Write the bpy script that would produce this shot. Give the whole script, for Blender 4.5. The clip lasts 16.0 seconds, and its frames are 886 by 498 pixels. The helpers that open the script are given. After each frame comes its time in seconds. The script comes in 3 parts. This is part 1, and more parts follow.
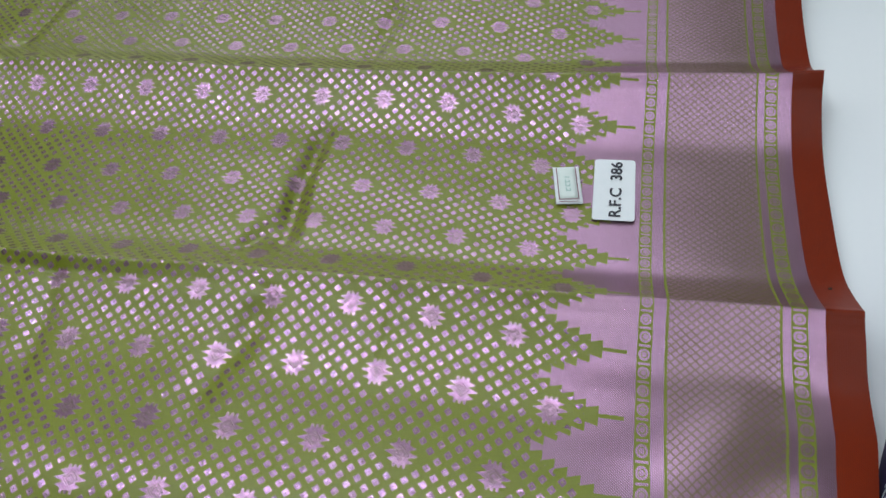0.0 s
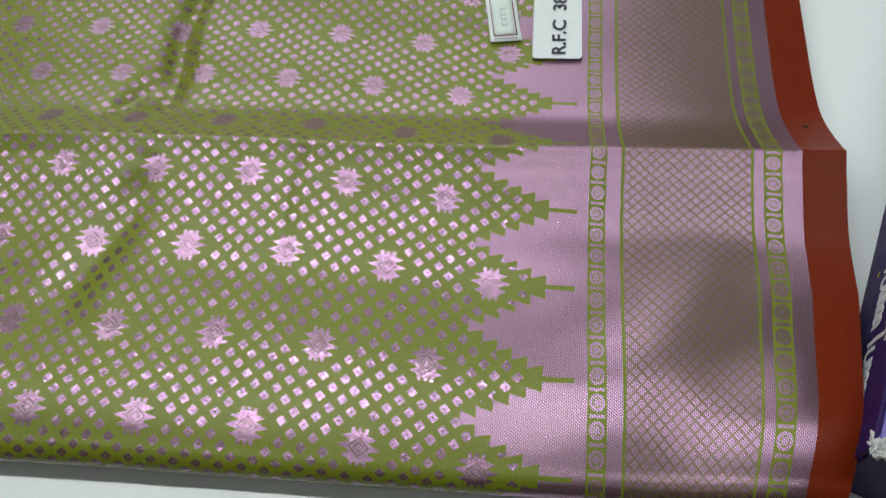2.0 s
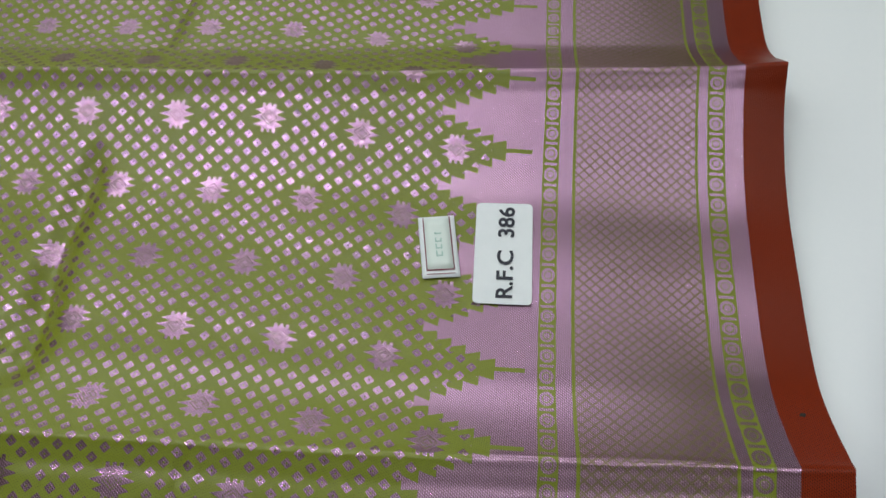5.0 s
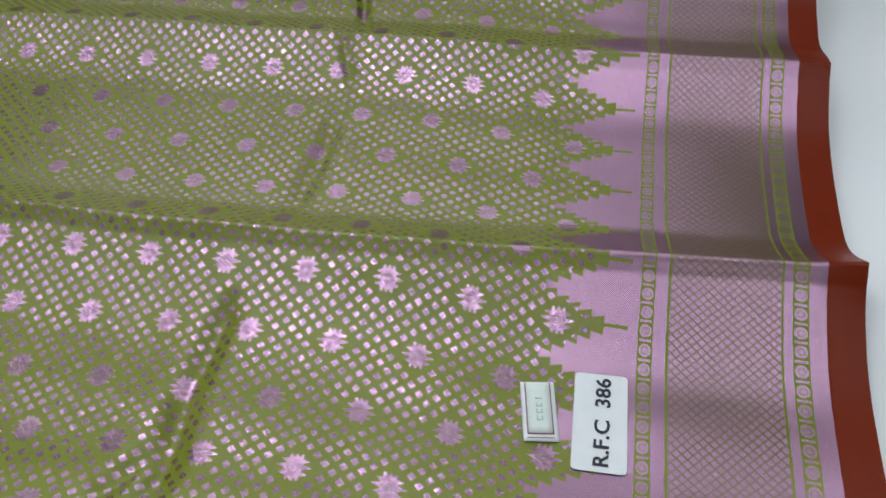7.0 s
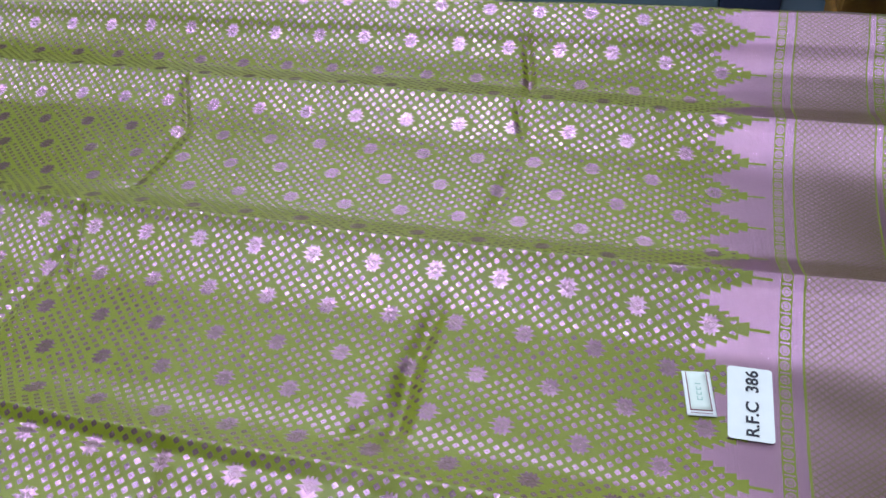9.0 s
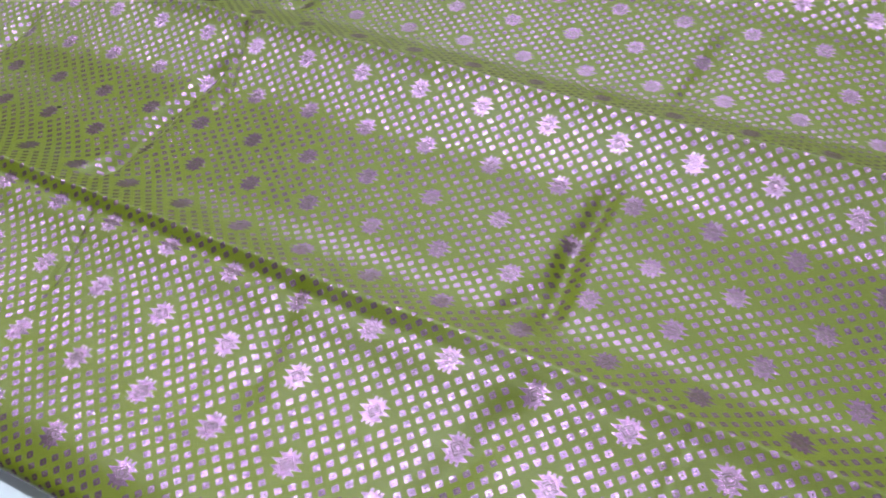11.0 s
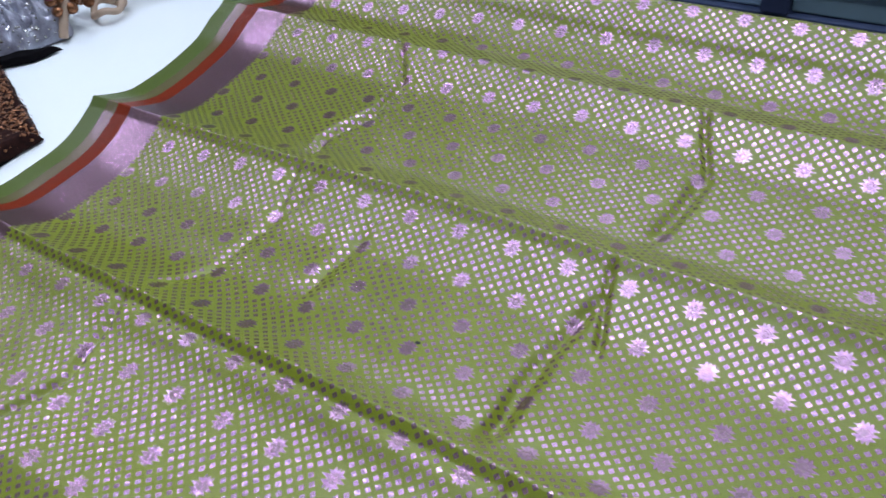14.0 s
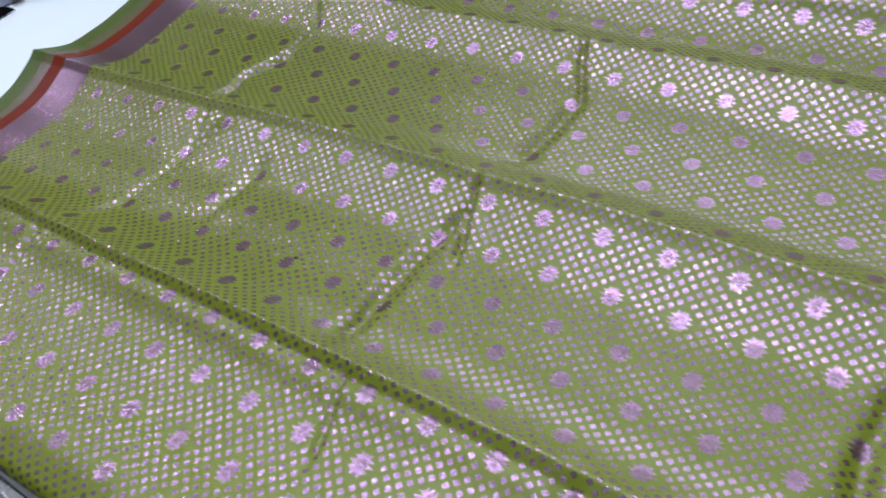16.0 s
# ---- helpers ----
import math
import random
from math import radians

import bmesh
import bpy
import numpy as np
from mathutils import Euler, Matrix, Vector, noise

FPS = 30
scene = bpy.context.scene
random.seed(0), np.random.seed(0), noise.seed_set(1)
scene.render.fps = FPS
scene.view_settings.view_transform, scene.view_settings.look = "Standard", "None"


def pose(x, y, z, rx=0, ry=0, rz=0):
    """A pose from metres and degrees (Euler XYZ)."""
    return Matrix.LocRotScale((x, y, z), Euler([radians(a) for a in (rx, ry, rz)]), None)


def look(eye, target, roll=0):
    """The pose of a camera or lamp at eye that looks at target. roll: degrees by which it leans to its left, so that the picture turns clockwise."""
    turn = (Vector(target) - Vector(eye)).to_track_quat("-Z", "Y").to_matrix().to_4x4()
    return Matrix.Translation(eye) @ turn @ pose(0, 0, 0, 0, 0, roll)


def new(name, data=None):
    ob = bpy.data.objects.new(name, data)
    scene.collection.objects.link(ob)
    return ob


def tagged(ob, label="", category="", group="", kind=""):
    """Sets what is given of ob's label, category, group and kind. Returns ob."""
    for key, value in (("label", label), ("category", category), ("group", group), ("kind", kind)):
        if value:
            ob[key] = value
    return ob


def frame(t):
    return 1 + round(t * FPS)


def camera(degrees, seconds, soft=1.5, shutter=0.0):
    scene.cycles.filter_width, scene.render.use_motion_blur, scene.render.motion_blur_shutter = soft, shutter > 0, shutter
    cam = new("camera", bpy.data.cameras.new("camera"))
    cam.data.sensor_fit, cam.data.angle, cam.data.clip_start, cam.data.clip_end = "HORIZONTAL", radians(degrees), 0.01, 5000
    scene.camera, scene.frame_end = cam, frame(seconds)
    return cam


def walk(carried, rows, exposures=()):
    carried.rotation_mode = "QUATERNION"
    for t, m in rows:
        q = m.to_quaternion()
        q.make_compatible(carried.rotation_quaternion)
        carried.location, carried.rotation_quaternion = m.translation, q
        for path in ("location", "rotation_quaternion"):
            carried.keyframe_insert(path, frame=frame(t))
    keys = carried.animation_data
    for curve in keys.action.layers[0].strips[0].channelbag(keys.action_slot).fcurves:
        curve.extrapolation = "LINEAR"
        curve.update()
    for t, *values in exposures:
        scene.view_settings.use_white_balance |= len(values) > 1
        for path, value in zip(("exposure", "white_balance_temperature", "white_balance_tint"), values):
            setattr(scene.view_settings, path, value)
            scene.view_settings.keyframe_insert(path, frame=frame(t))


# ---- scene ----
# The path: seconds, eye, target, roll.
PATH = [
    (0.0, (0.0137, -0.3893, 0.3515), (-0.0700, -0.1186, 0.0019), -8.84),
    (0.5, (0.0183, -0.3925, 0.3446), (-0.0632, -0.1311, -0.0125), -9.45),
    (1.0, (0.0171, -0.3921, 0.3350), (-0.0552, -0.1436, -0.0331), -9.01),
    (1.5, (0.0135, -0.3775, 0.3217), (-0.0519, -0.1474, -0.0594), -9.67),
    (2.0, (0.0136, -0.3533, 0.2979), (-0.0331, -0.1439, -0.0976), -7.94),
    (2.5, (0.0171, -0.3270, 0.2745), (-0.0150, -0.1412, -0.1341), -6.37),
    (3.0, (0.0216, -0.3148, 0.2659), (-0.0029, -0.1395, -0.1478), -4.99),
    (3.5, (0.0221, -0.2951, 0.2706), (-0.0030, -0.1126, -0.1400), -4.78),
    (4.0, (0.0228, -0.2713, 0.2752), (-0.0079, -0.0691, -0.1256), -5.23),
    (4.5, (0.0271, -0.2460, 0.2775), (-0.0114, -0.0345, -0.1178), -6.64),
    (5.0, (0.0259, -0.2193, 0.2882), (-0.0111, -0.0001, -0.1030), -5.56),
    (7.3, (-0.0121, -0.2313, 0.3479), (-0.0857, 0.0458, 0.0010), -5.84),
    (7.5, (-0.0187, -0.2365, 0.3651), (-0.0985, 0.0377, 0.0174), -7.08),
    (8.0, (-0.0349, -0.2771, 0.3659), (-0.1303, 0.0128, 0.0352), -6.63),
    (8.5, (-0.0458, -0.3218, 0.3794), (-0.1510, -0.0202, 0.0625), -6.79),
    (8.7, (-0.0472, -0.3379, 0.3852), (-0.1532, -0.0343, 0.0704), -6.83),
    (10.8, (-0.0779, -0.3267, 0.3438), (-0.2316, -0.0900, -0.0067), -9.29),
    (11.0, (-0.0838, -0.3165, 0.3383), (-0.2469, -0.0917, -0.0158), -10.33),
    (11.5, (-0.0999, -0.3126, 0.3339), (-0.2853, -0.1119, -0.0237), -14.48),
    (12.0, (-0.1399, -0.3131, 0.3336), (-0.3259, -0.1170, -0.0261), -14.97),
    (12.5, (-0.2120, -0.3014, 0.3413), (-0.3797, -0.0873, -0.0172), -11.36),
    (13.0, (-0.2881, -0.3027, 0.3488), (-0.4531, -0.0763, -0.0033), -10.30),
    (13.5, (-0.3177, -0.3155, 0.3779), (-0.5027, -0.0763, 0.0446), -10.65),
    (14.0, (-0.3108, -0.3265, 0.4039), (-0.5241, -0.0842, 0.0903), -11.46),
    (14.5, (-0.3089, -0.3318, 0.4055), (-0.5391, -0.1016, 0.0949), -12.78),
    (15.0, (-0.2891, -0.3287, 0.3995), (-0.5318, -0.1172, 0.0851), -15.14),
    (15.5, (-0.2441, -0.3183, 0.3931), (-0.4823, -0.1104, 0.0728), -15.92),
    (16.0, (-0.1876, -0.3113, 0.3869), (-0.4097, -0.0888, 0.0649), -15.31),
]
cam = camera(58.86, 16.0, soft=1.5, shutter=0.3)
walk(cam, [(t, look(e, g, r)) for t, e, g, r in PATH],
     exposures=[(0.0, 0.34, 6500, 13), (2.0, 0.36, 7000, 9), (4.0, 0.36, 7200, 8), (5.0, 0.26, 6950, 12), (7.5, 0.34, 6500, 15), (8.5, 0.66, 6150, 17),
                (11.0, 0.76, 5950, 18), (12.0, 0.66, 5950, 19), (13.0, 0.83, 5850, 19), (13.6, 0.82, 5750, 19), (14.5, 0.46, 5950, 19), (16.0, 0.63, 5900, 19)])

# ---- light: a shop room; its ceiling lamps are unseen, set to fit the glints ----
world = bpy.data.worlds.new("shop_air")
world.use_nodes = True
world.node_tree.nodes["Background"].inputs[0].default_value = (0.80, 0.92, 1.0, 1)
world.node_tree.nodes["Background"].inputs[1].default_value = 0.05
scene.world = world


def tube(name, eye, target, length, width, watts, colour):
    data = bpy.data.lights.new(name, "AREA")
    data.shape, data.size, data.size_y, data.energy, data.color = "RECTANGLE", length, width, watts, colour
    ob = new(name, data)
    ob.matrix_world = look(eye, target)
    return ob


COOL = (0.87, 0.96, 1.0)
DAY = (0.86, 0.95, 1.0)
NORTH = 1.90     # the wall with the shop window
# overhead tube inferred from the fold glints; the other tubes are added beside it
tube("unseen_tube_lamp", (-0.75, 0.15, 1.95), (-0.75, 0.15, 0), 1.2, 0.07, 13, COOL)
tube("unseen_tube_lamp", (0.85, 0.15, 1.95), (0.85, 0.15, 0), 1.2, 0.07, 8, COOL)
# added to brighten the zari towards the left end
tube("unseen_tube_lamp", (-2.45, 0.15, 1.95), (-2.45, 0.15, 0), 1.2, 0.07, 10, COOL)
# added weak fill behind the camera, from no known source
tube("unseen_tube_lamp", (-0.3, -1.5, 1.95), (-0.3, -1.5, 0), 1.2, 0.07, 3, COOL)
# unseen window, inferred from broad glints and lit slopes that face north
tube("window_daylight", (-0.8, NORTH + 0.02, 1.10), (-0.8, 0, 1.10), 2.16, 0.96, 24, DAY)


# ---- materials ----
class Nodes:
    """Short hand for a material's node tree."""

    def __init__(self, name):
        self.mat = bpy.data.materials.new(name)
        self.mat.use_nodes = True
        self.tree = self.mat.node_tree
        self.bsdf = self.tree.nodes["Principled BSDF"]

    def put(self, sock, value):
        if isinstance(value, bpy.types.NodeSocket):
            self.tree.links.new(value, sock)
        elif isinstance(value, (tuple, list)) and len(value) == 3 and sock.type == "RGBA":
            sock.default_value = (*value, 1)
        else:
            sock.default_value = value

    def m(self, op, *args):
        n = self.tree.nodes.new("ShaderNodeMath")
        n.operation = op
        for sock, v in zip(n.inputs, args):
            self.put(sock, v)
        return n.outputs[0]

    def add(self, a, b): return self.m("ADD", a, b)
    def sub(self, a, b): return self.m("SUBTRACT", a, b)
    def mul(self, a, b): return self.m("MULTIPLY", a, b)
    def lt(self, a, b): return self.m("LESS_THAN", a, b)
    def gt(self, a, b): return self.m("GREATER_THAN", a, b)
    def both(self, a, b): return self.m("MULTIPLY", a, b)
    def either(self, a, b): return self.m("MAXIMUM", a, b)
    def off(self, a): return self.m("SUBTRACT", 1.0, a)
    def size(self, a): return self.m("ABSOLUTE", a)
    def mid(self, a): return self.m("SUBTRACT", self.m("FRACT", self.m("ADD", a, 0.5)), 0.5)
    def between(self, a, lo, hi): return self.both(self.gt(a, lo), self.lt(a, hi))

    def mix(self, f, a, b):
        n = self.tree.nodes.new("ShaderNodeMix")
        n.data_type = "RGBA"
        self.put(n.inputs[0], f), self.put(n.inputs[6], a), self.put(n.inputs[7], b)
        return n.outputs[2]

    def coords(self, kind="Object", scale=(1, 1, 1)):
        c = self.tree.nodes.new("ShaderNodeTexCoord")
        n = self.tree.nodes.new("ShaderNodeMapping")
        n.inputs["Scale"].default_value = scale
        self.tree.links.new(c.outputs[kind], n.inputs[0])
        return n.outputs[0]

    def noise(self, scale, detail=3.0, vector=None, rough=0.55):
        n = self.tree.nodes.new("ShaderNodeTexNoise")
        n.inputs["Scale"].default_value, n.inputs["Detail"].default_value, n.inputs["Roughness"].default_value = scale, detail, rough
        self.put(n.inputs["Vector"], vector if vector is not None else self.coords())
        return n.outputs[0]

    def ramp(self, f, lo, hi, a=0.0, b=1.0):
        n = self.tree.nodes.new("ShaderNodeMapRange")
        self.put(n.inputs[0], f)
        for i, v in enumerate((lo, hi, a, b)):
            n.inputs[i + 1].default_value = v
        return n.outputs[0]

    def bump(self, height, strength=0.3, distance=0.001):
        n = self.tree.nodes.new("ShaderNodeBump")
        n.inputs["Strength"].default_value, n.inputs["Distance"].default_value = strength, distance
        self.put(n.inputs["Height"], height)
        self.put(self.bsdf.inputs["Normal"], n.outputs[0])

    def set(self, **kw):
        for k, v in kw.items():
            self.put(self.bsdf.inputs[k.replace("_", " ")], v)
        return self.mat


def plain(name, colour, colour2=None, rough=0.6, scale=30, grain=400, metal=0.0, bump=0.2, distance=0.0006, **kw):
    """A surface with broad and fine variation of one colour."""
    n = Nodes(name)
    other = colour2 or tuple(c * 0.72 for c in colour)
    f = n.add(n.mul(n.ramp(n.noise(scale), 0.35, 0.68), 0.6), n.mul(n.noise(grain, 2), 0.4))
    n.set(Base_Color=n.mix(f, colour, other), Metallic=metal, Roughness=n.ramp(n.noise(scale * 2.3), 0.3, 0.7, rough * 0.85, min(1, rough * 1.15)), **kw)
    n.bump(n.noise(grain, 3), bump, distance)
    return n.mat


P = 0.045    # width of one repeat of the woven motif


def sari_material():
    n = Nodes("brocade_silk")
    uv = n.tree.nodes.new("ShaderNodeUVMap")
    uv.uv_map = "weave"
    sep = n.tree.nodes.new("ShaderNodeSeparateXYZ")
    n.tree.links.new(uv.outputs[0], sep.inputs[0])
    # threads never run quite straight
    wob = n.sub(n.noise(160, 2), 0.5)
    U = n.add(sep.outputs[0], n.mul(wob, 0.012))
    R = n.add(sep.outputs[1], n.mul(n.sub(n.noise(140, 2), 0.5), 0.014))
    x = n.mul(U, P)
    row = n.m("ROUND", R)
    odd = n.size(n.m("MODULO", row, 2.0))
    bu = n.mid(n.add(U, n.mul(odd, 0.5)))
    bw = n.sub(R, row)
    abw, abu = n.size(bw), n.size(bu)
    # small lozenges, two staggered lattices
    A, B = n.mul(U, 5.0), n.mul(R, 4.5)
    def lozenge(shift):
        a = n.m("POWER", n.mul(n.size(n.mid(n.add(A, shift))), 1 / 0.245), 1.08)
        b = n.m("POWER", n.mul(n.size(n.mid(n.add(B, shift))), 1 / 0.270), 1.08)
        return n.add(a, b)

    d = n.m("MINIMUM", lozenge(0.0), lozenge(0.5))
    loz = n.both(n.lt(d, 1.0), n.gt(d, 0.17))
    # starred motif with barbed sides
    q = n.mul(abw, 1 / 0.190)
    half = n.sub(n.sub(0.196, n.mul(q, 0.078)), n.mul(n.size(n.mid(n.mul(q, 1 / 0.50))), 0.20))
    where = n.both(n.lt(U, 0.25), n.gt(U, -20.6))
    prongs = n.both(n.lt(n.size(n.mid(n.mul(bu, 1 / 0.058))), 0.30), n.lt(abu, 0.10))
    star = n.both(n.lt(abu, half), n.lt(q, 0.80))
    star = n.both(n.either(star, n.both(prongs, n.between(q, 0.55, 1.0))), where)
    ring = n.add(n.mul(abu, 1 / 0.09), n.mul(abw, 1 / 0.10))
    groove = n.either(n.between(ring, 0.84, 1.02), n.between(ring, 0.40, 0.58))
    star_in = n.both(star, n.off(n.mul(groove, 0.34)))
    halo = n.both(n.lt(n.add(n.mul(abu, 1 / 0.270), n.mul(abw, 1 / 0.300)), 1.0), where)
    loz = n.both(loz, n.off(halo))
    # stepped spires that reach into the border
    s5 = n.mul(n.add(U, 0.17), 5 / 0.68)
    sh = n.add(n.sub(0.425, n.mul(n.m("FLOOR", s5), 0.082)), n.mul(n.m("FRACT", s5), 0.045))
    spire = n.both(n.lt(abw, sh), n.lt(U, 0.51))
    tip = n.both(n.lt(abw, 0.028), n.between(U, 0.4, 0.78))
    silk = n.either(n.either(n.lt(U, -0.17), spire), tip)
    tri = n.size(n.mid(n.mul(R, 9.0)))
    left_edge = n.sub(-0.926, n.mul(tri, 0.008))
    body = n.gt(x, left_edge)
    zari_body = n.both(n.either(n.either(n.both(loz, n.either(n.lt(U, -0.15), n.both(n.lt(abw, n.sub(sh, 0.07)), n.lt(U, 0.36)))), star_in), n.off(silk)), body)
    # border bands
    c = n.mid(n.mul(R, 3.6))

    def medallions(x0, x1):
        u = n.mul(n.sub(x, (x0 + x1) / 2), 2 / (x1 - x0))
        rr = n.add(n.m("POWER", n.mul(u, 1 / 0.80), 2.0), n.m("POWER", n.mul(c, 1 / 0.33), 2.0))
        disc = n.both(n.lt(rr, 1.0), n.off(n.between(rr, 0.22, 0.36)))
        bar = n.both(n.gt(n.size(c), 0.435), n.lt(n.size(u), 0.78))
        return n.both(n.between(x, x0, x1), n.off(n.either(disc, bar)))

    green_band = n.either(medallions(0.0400, 0.0472), medallions(0.1142, 0.1222))
    line = n.either(n.between(x, 0.0535, 0.0549), n.between(x, 0.1088, 0.1100))
    e1, e2 = n.add(n.mul(x, 1 / 0.0049), n.mul(R, 7.7)), n.sub(n.mul(x, 1 / 0.0049), n.mul(R, 7.7))
    net = n.either(n.gt(n.size(n.mid(e1)), 0.39), n.gt(n.size(n.mid(e2)), 0.39))
    net = n.both(net, n.between(x, 0.0549, 0.1088))
    red = n.either(n.gt(x, 0.1305), n.between(x, -0.9905, -0.972))
    outer = n.lt(x, -0.9905)
    far_green = n.lt(x, -1.006)
    grey_band = n.both(outer, n.off(far_green))
    left_zari = n.both(n.off(body), n.gt(x, -0.972))
    zari = n.either(n.both(zari_body, n.lt(x, 0.1305)), left_zari)
    zari = n.both(zari, n.off(n.either(green_band, line)))
    zari = n.both(zari, n.off(red))
    zari = n.mul(zari, n.off(n.mul(net, 0.75)))
    zari = n.either(zari, n.mul(grey_band, 0.55))
    # colours of the yarns, with some of the zari's sparkle painted in
    big, fine = n.noise(14, 3), n.noise(1500, 2)
    uvs = n.tree.nodes.new("ShaderNodeVectorMath")
    uvs.operation = "MULTIPLY"
    n.tree.links.new(uv.outputs[0], uvs.inputs[0])
    uvs.inputs[1].default_value = (95, 60, 1)
    weft = n.noise(1.0, 2, uvs.outputs[0])
    uvt = n.tree.nodes.new("ShaderNodeVectorMath")
    uvt.operation = "MULTIPLY"
    n.tree.links.new(uv.outputs[0], uvt.inputs[0])
    uvt.inputs[1].default_value = (22, 160, 1)
    warp = n.noise(1.0, 2, uvt.outputs[0])
    green = n.mix(n.ramp(big, 0.35, 0.65), (0.179, 0.214, 0.004), (0.152, 0.186, 0.003))
    green = n.mix(n.ramp(fine, 0.3, 0.75), green, (0.196, 0.230, 0.012))
    redc = n.mix(n.ramp(weft, 0.35, 0.7), (0.185, 0.016, 0.003), (0.285, 0.036, 0.006))
    pink = n.mix(n.ramp(weft, 0.3, 0.7), (0.66, 0.355, 0.60), (0.50, 0.265, 0.45))
    pink = n.mix(n.ramp(big, 0.4, 0.7), pink, (0.56, 0.325, 0.50))
    twill = n.m("SINE", n.mul(n.add(n.mul(U, 34.0), n.mul(R, 30.0)), 6.2832))
    knit = n.m("SINE", n.mul(n.sub(n.mul(U, 22.0), n.mul(R, 32.0)), 6.2832))
    thread = n.add(n.add(n.mul(n.mul(twill, knit), 0.55), n.mul(twill, 0.32)), n.mul(n.sub(weft, 0.5), 0.9))
    pink = n.mix(n.ramp(thread, 0.05, 0.65), pink, (0.20, 0.15, 0.08))
    # paler twill picks: the metal thread's sparkle is painted into this tone
    pink = n.mix(n.ramp(thread, -0.15, -0.70), pink, (0.84, 0.54, 0.80))
    pink = n.mix(n.mul(n.between(x, 0.0549, 0.1088), 0.12), pink, (0.26, 0.20, 0.11))
    green = n.mix(n.ramp(n.add(thread, n.mul(n.sub(warp, 0.5), 1.6)), 0.1, 0.9), green, (0.088, 0.114, 0.005))
    redc = n.mix(n.ramp(thread, -0.15, 0.50), redc, (0.055, 0.007, 0.003))
    base = n.mix(red, green, redc)
    base = n.mix(far_green, base, (0.075, 0.110, 0.012))
    base = n.mix(net, base, (0.17, 0.14, 0.03))
    # the metal threads cover a mauve ground weave, more in some picks than in others
    under = n.mix(n.ramp(fine, 0.3, 0.7), (0.078, 0.042, 0.032), (0.052, 0.034, 0.015))
    base = n.mix(zari, base, under)
    dense = n.both(n.gt(x, -0.01), n.off(silk))
    rough = n.add(n.ramp(weft, 0.3, 0.7, 0.19, 0.28), n.mul(dense, 0.07))
    n.set(Base_Color=base, Roughness=0.35, Specular_IOR_Level=n.sub(0.52, n.mul(red, 0.36)))
    n.bump(n.add(n.add(n.add(n.mul(weft, 0.35), n.mul(warp, 0.3)), n.mul(zari, 0.8)), n.mul(n.mul(twill, knit), 0.7)), 0.5, 0.000075)
    metal = n.tree.nodes.new("ShaderNodeBsdfPrincipled")
    n.put(metal.inputs["Base Color"], pink)
    n.put(metal.inputs["Metallic"], 1.0)
    n.put(metal.inputs["Roughness"], rough)
    n.tree.links.new(n.bsdf.inputs["Normal"].links[0].from_socket, metal.inputs["Normal"])
    woven = n.tree.nodes.new("ShaderNodeMixShader")
    n.put(woven.inputs[0], n.mul(zari, n.ramp(thread, -0.6, 0.6, 0.74, 0.30)))
    n.tree.links.new(n.bsdf.outputs[0], woven.inputs[1])
    n.tree.links.new(metal.outputs[0], woven.inputs[2])
    n.tree.links.new(woven.outputs[0], n.tree.nodes["Material Output"].inputs[0])
    return n.mat


SARI = sari_material()
WHITE_TOP = plain("white_laminate", (0.88, 0.91, 0.92), (0.83, 0.88, 0.90), rough=0.42, scale=5, grain=250, bump=0.05)
CEILING = plain("white_ceiling", (0.55, 0.56, 0.55), (0.48, 0.50, 0.49), rough=0.9, scale=3, grain=120)
WALL = plain("painted_wall", (0.34, 0.31, 0.28), (0.27, 0.25, 0.22), rough=0.85, scale=3, grain=120)
FLOOR = plain("dark_floor", (0.10, 0.09, 0.085), (0.16, 0.15, 0.14), rough=0.5, scale=6, grain=200)
NAVY = plain("navy_paint", (0.025, 0.035, 0.075), (0.045, 0.06, 0.12), rough=0.45, scale=18, grain=300)
PALE_BLUE = plain("pale_blue_panel", (0.30, 0.42, 0.55), (0.22, 0.34, 0.48), rough=0.35, scale=9)
GREY_BLUE = plain("grey_blue_sheet", (0.22, 0.32, 0.36), (0.17, 0.26, 0.30), rough=0.4, scale=9)
OCHRE = plain("ochre_cloth", (0.36, 0.20, 0.03), (0.20, 0.08, 0.02), rough=0.6, scale=60)
GREY = plain("grey_rail", (0.36, 0.38, 0.43), (0.20, 0.22, 0.27), rough=0.5, scale=25)
PAPER = plain("sticker_paper", (0.80, 0.84, 0.86), (0.75, 0.80, 0.82), rough=0.45, scale=120, grain=900, bump=0.05)
MINT_PAPER = plain("label_paper", (0.74, 0.82, 0.78), (0.68, 0.78, 0.74), rough=0.6, scale=150, grain=900, bump=0.05)
INK = plain("black_ink", (0.012, 0.014, 0.03), rough=0.5)
RED_INK = plain("maroon_ink", (0.22, 0.03, 0.06), rough=0.5)
GREEN_INK = plain("faint_green_ink", (0.38, 0.60, 0.54), rough=0.6)
PURPLE = plain("purple_card", (0.035, 0.012, 0.10), (0.022, 0.010, 0.07), rough=0.5, scale=22, grain=300, bump=0.04, Specular_IOR_Level=0.15)
LILAC = plain("lilac_card", (0.13, 0.10, 0.42), (0.09, 0.07, 0.32), rough=0.25, scale=14, grain=300, bump=0.04)
ORANGE = plain("orange_print", (0.62, 0.24, 0.03), (0.5, 0.16, 0.02), rough=0.3)
LEAF = plain("green_print", (0.10, 0.42, 0.06), rough=0.3)
PRINT_WHITE = plain("white_print", (0.78, 0.80, 0.84), rough=0.35)
YELLOW = plain("yellow_print", (0.62, 0.46, 0.06), rough=0.35)
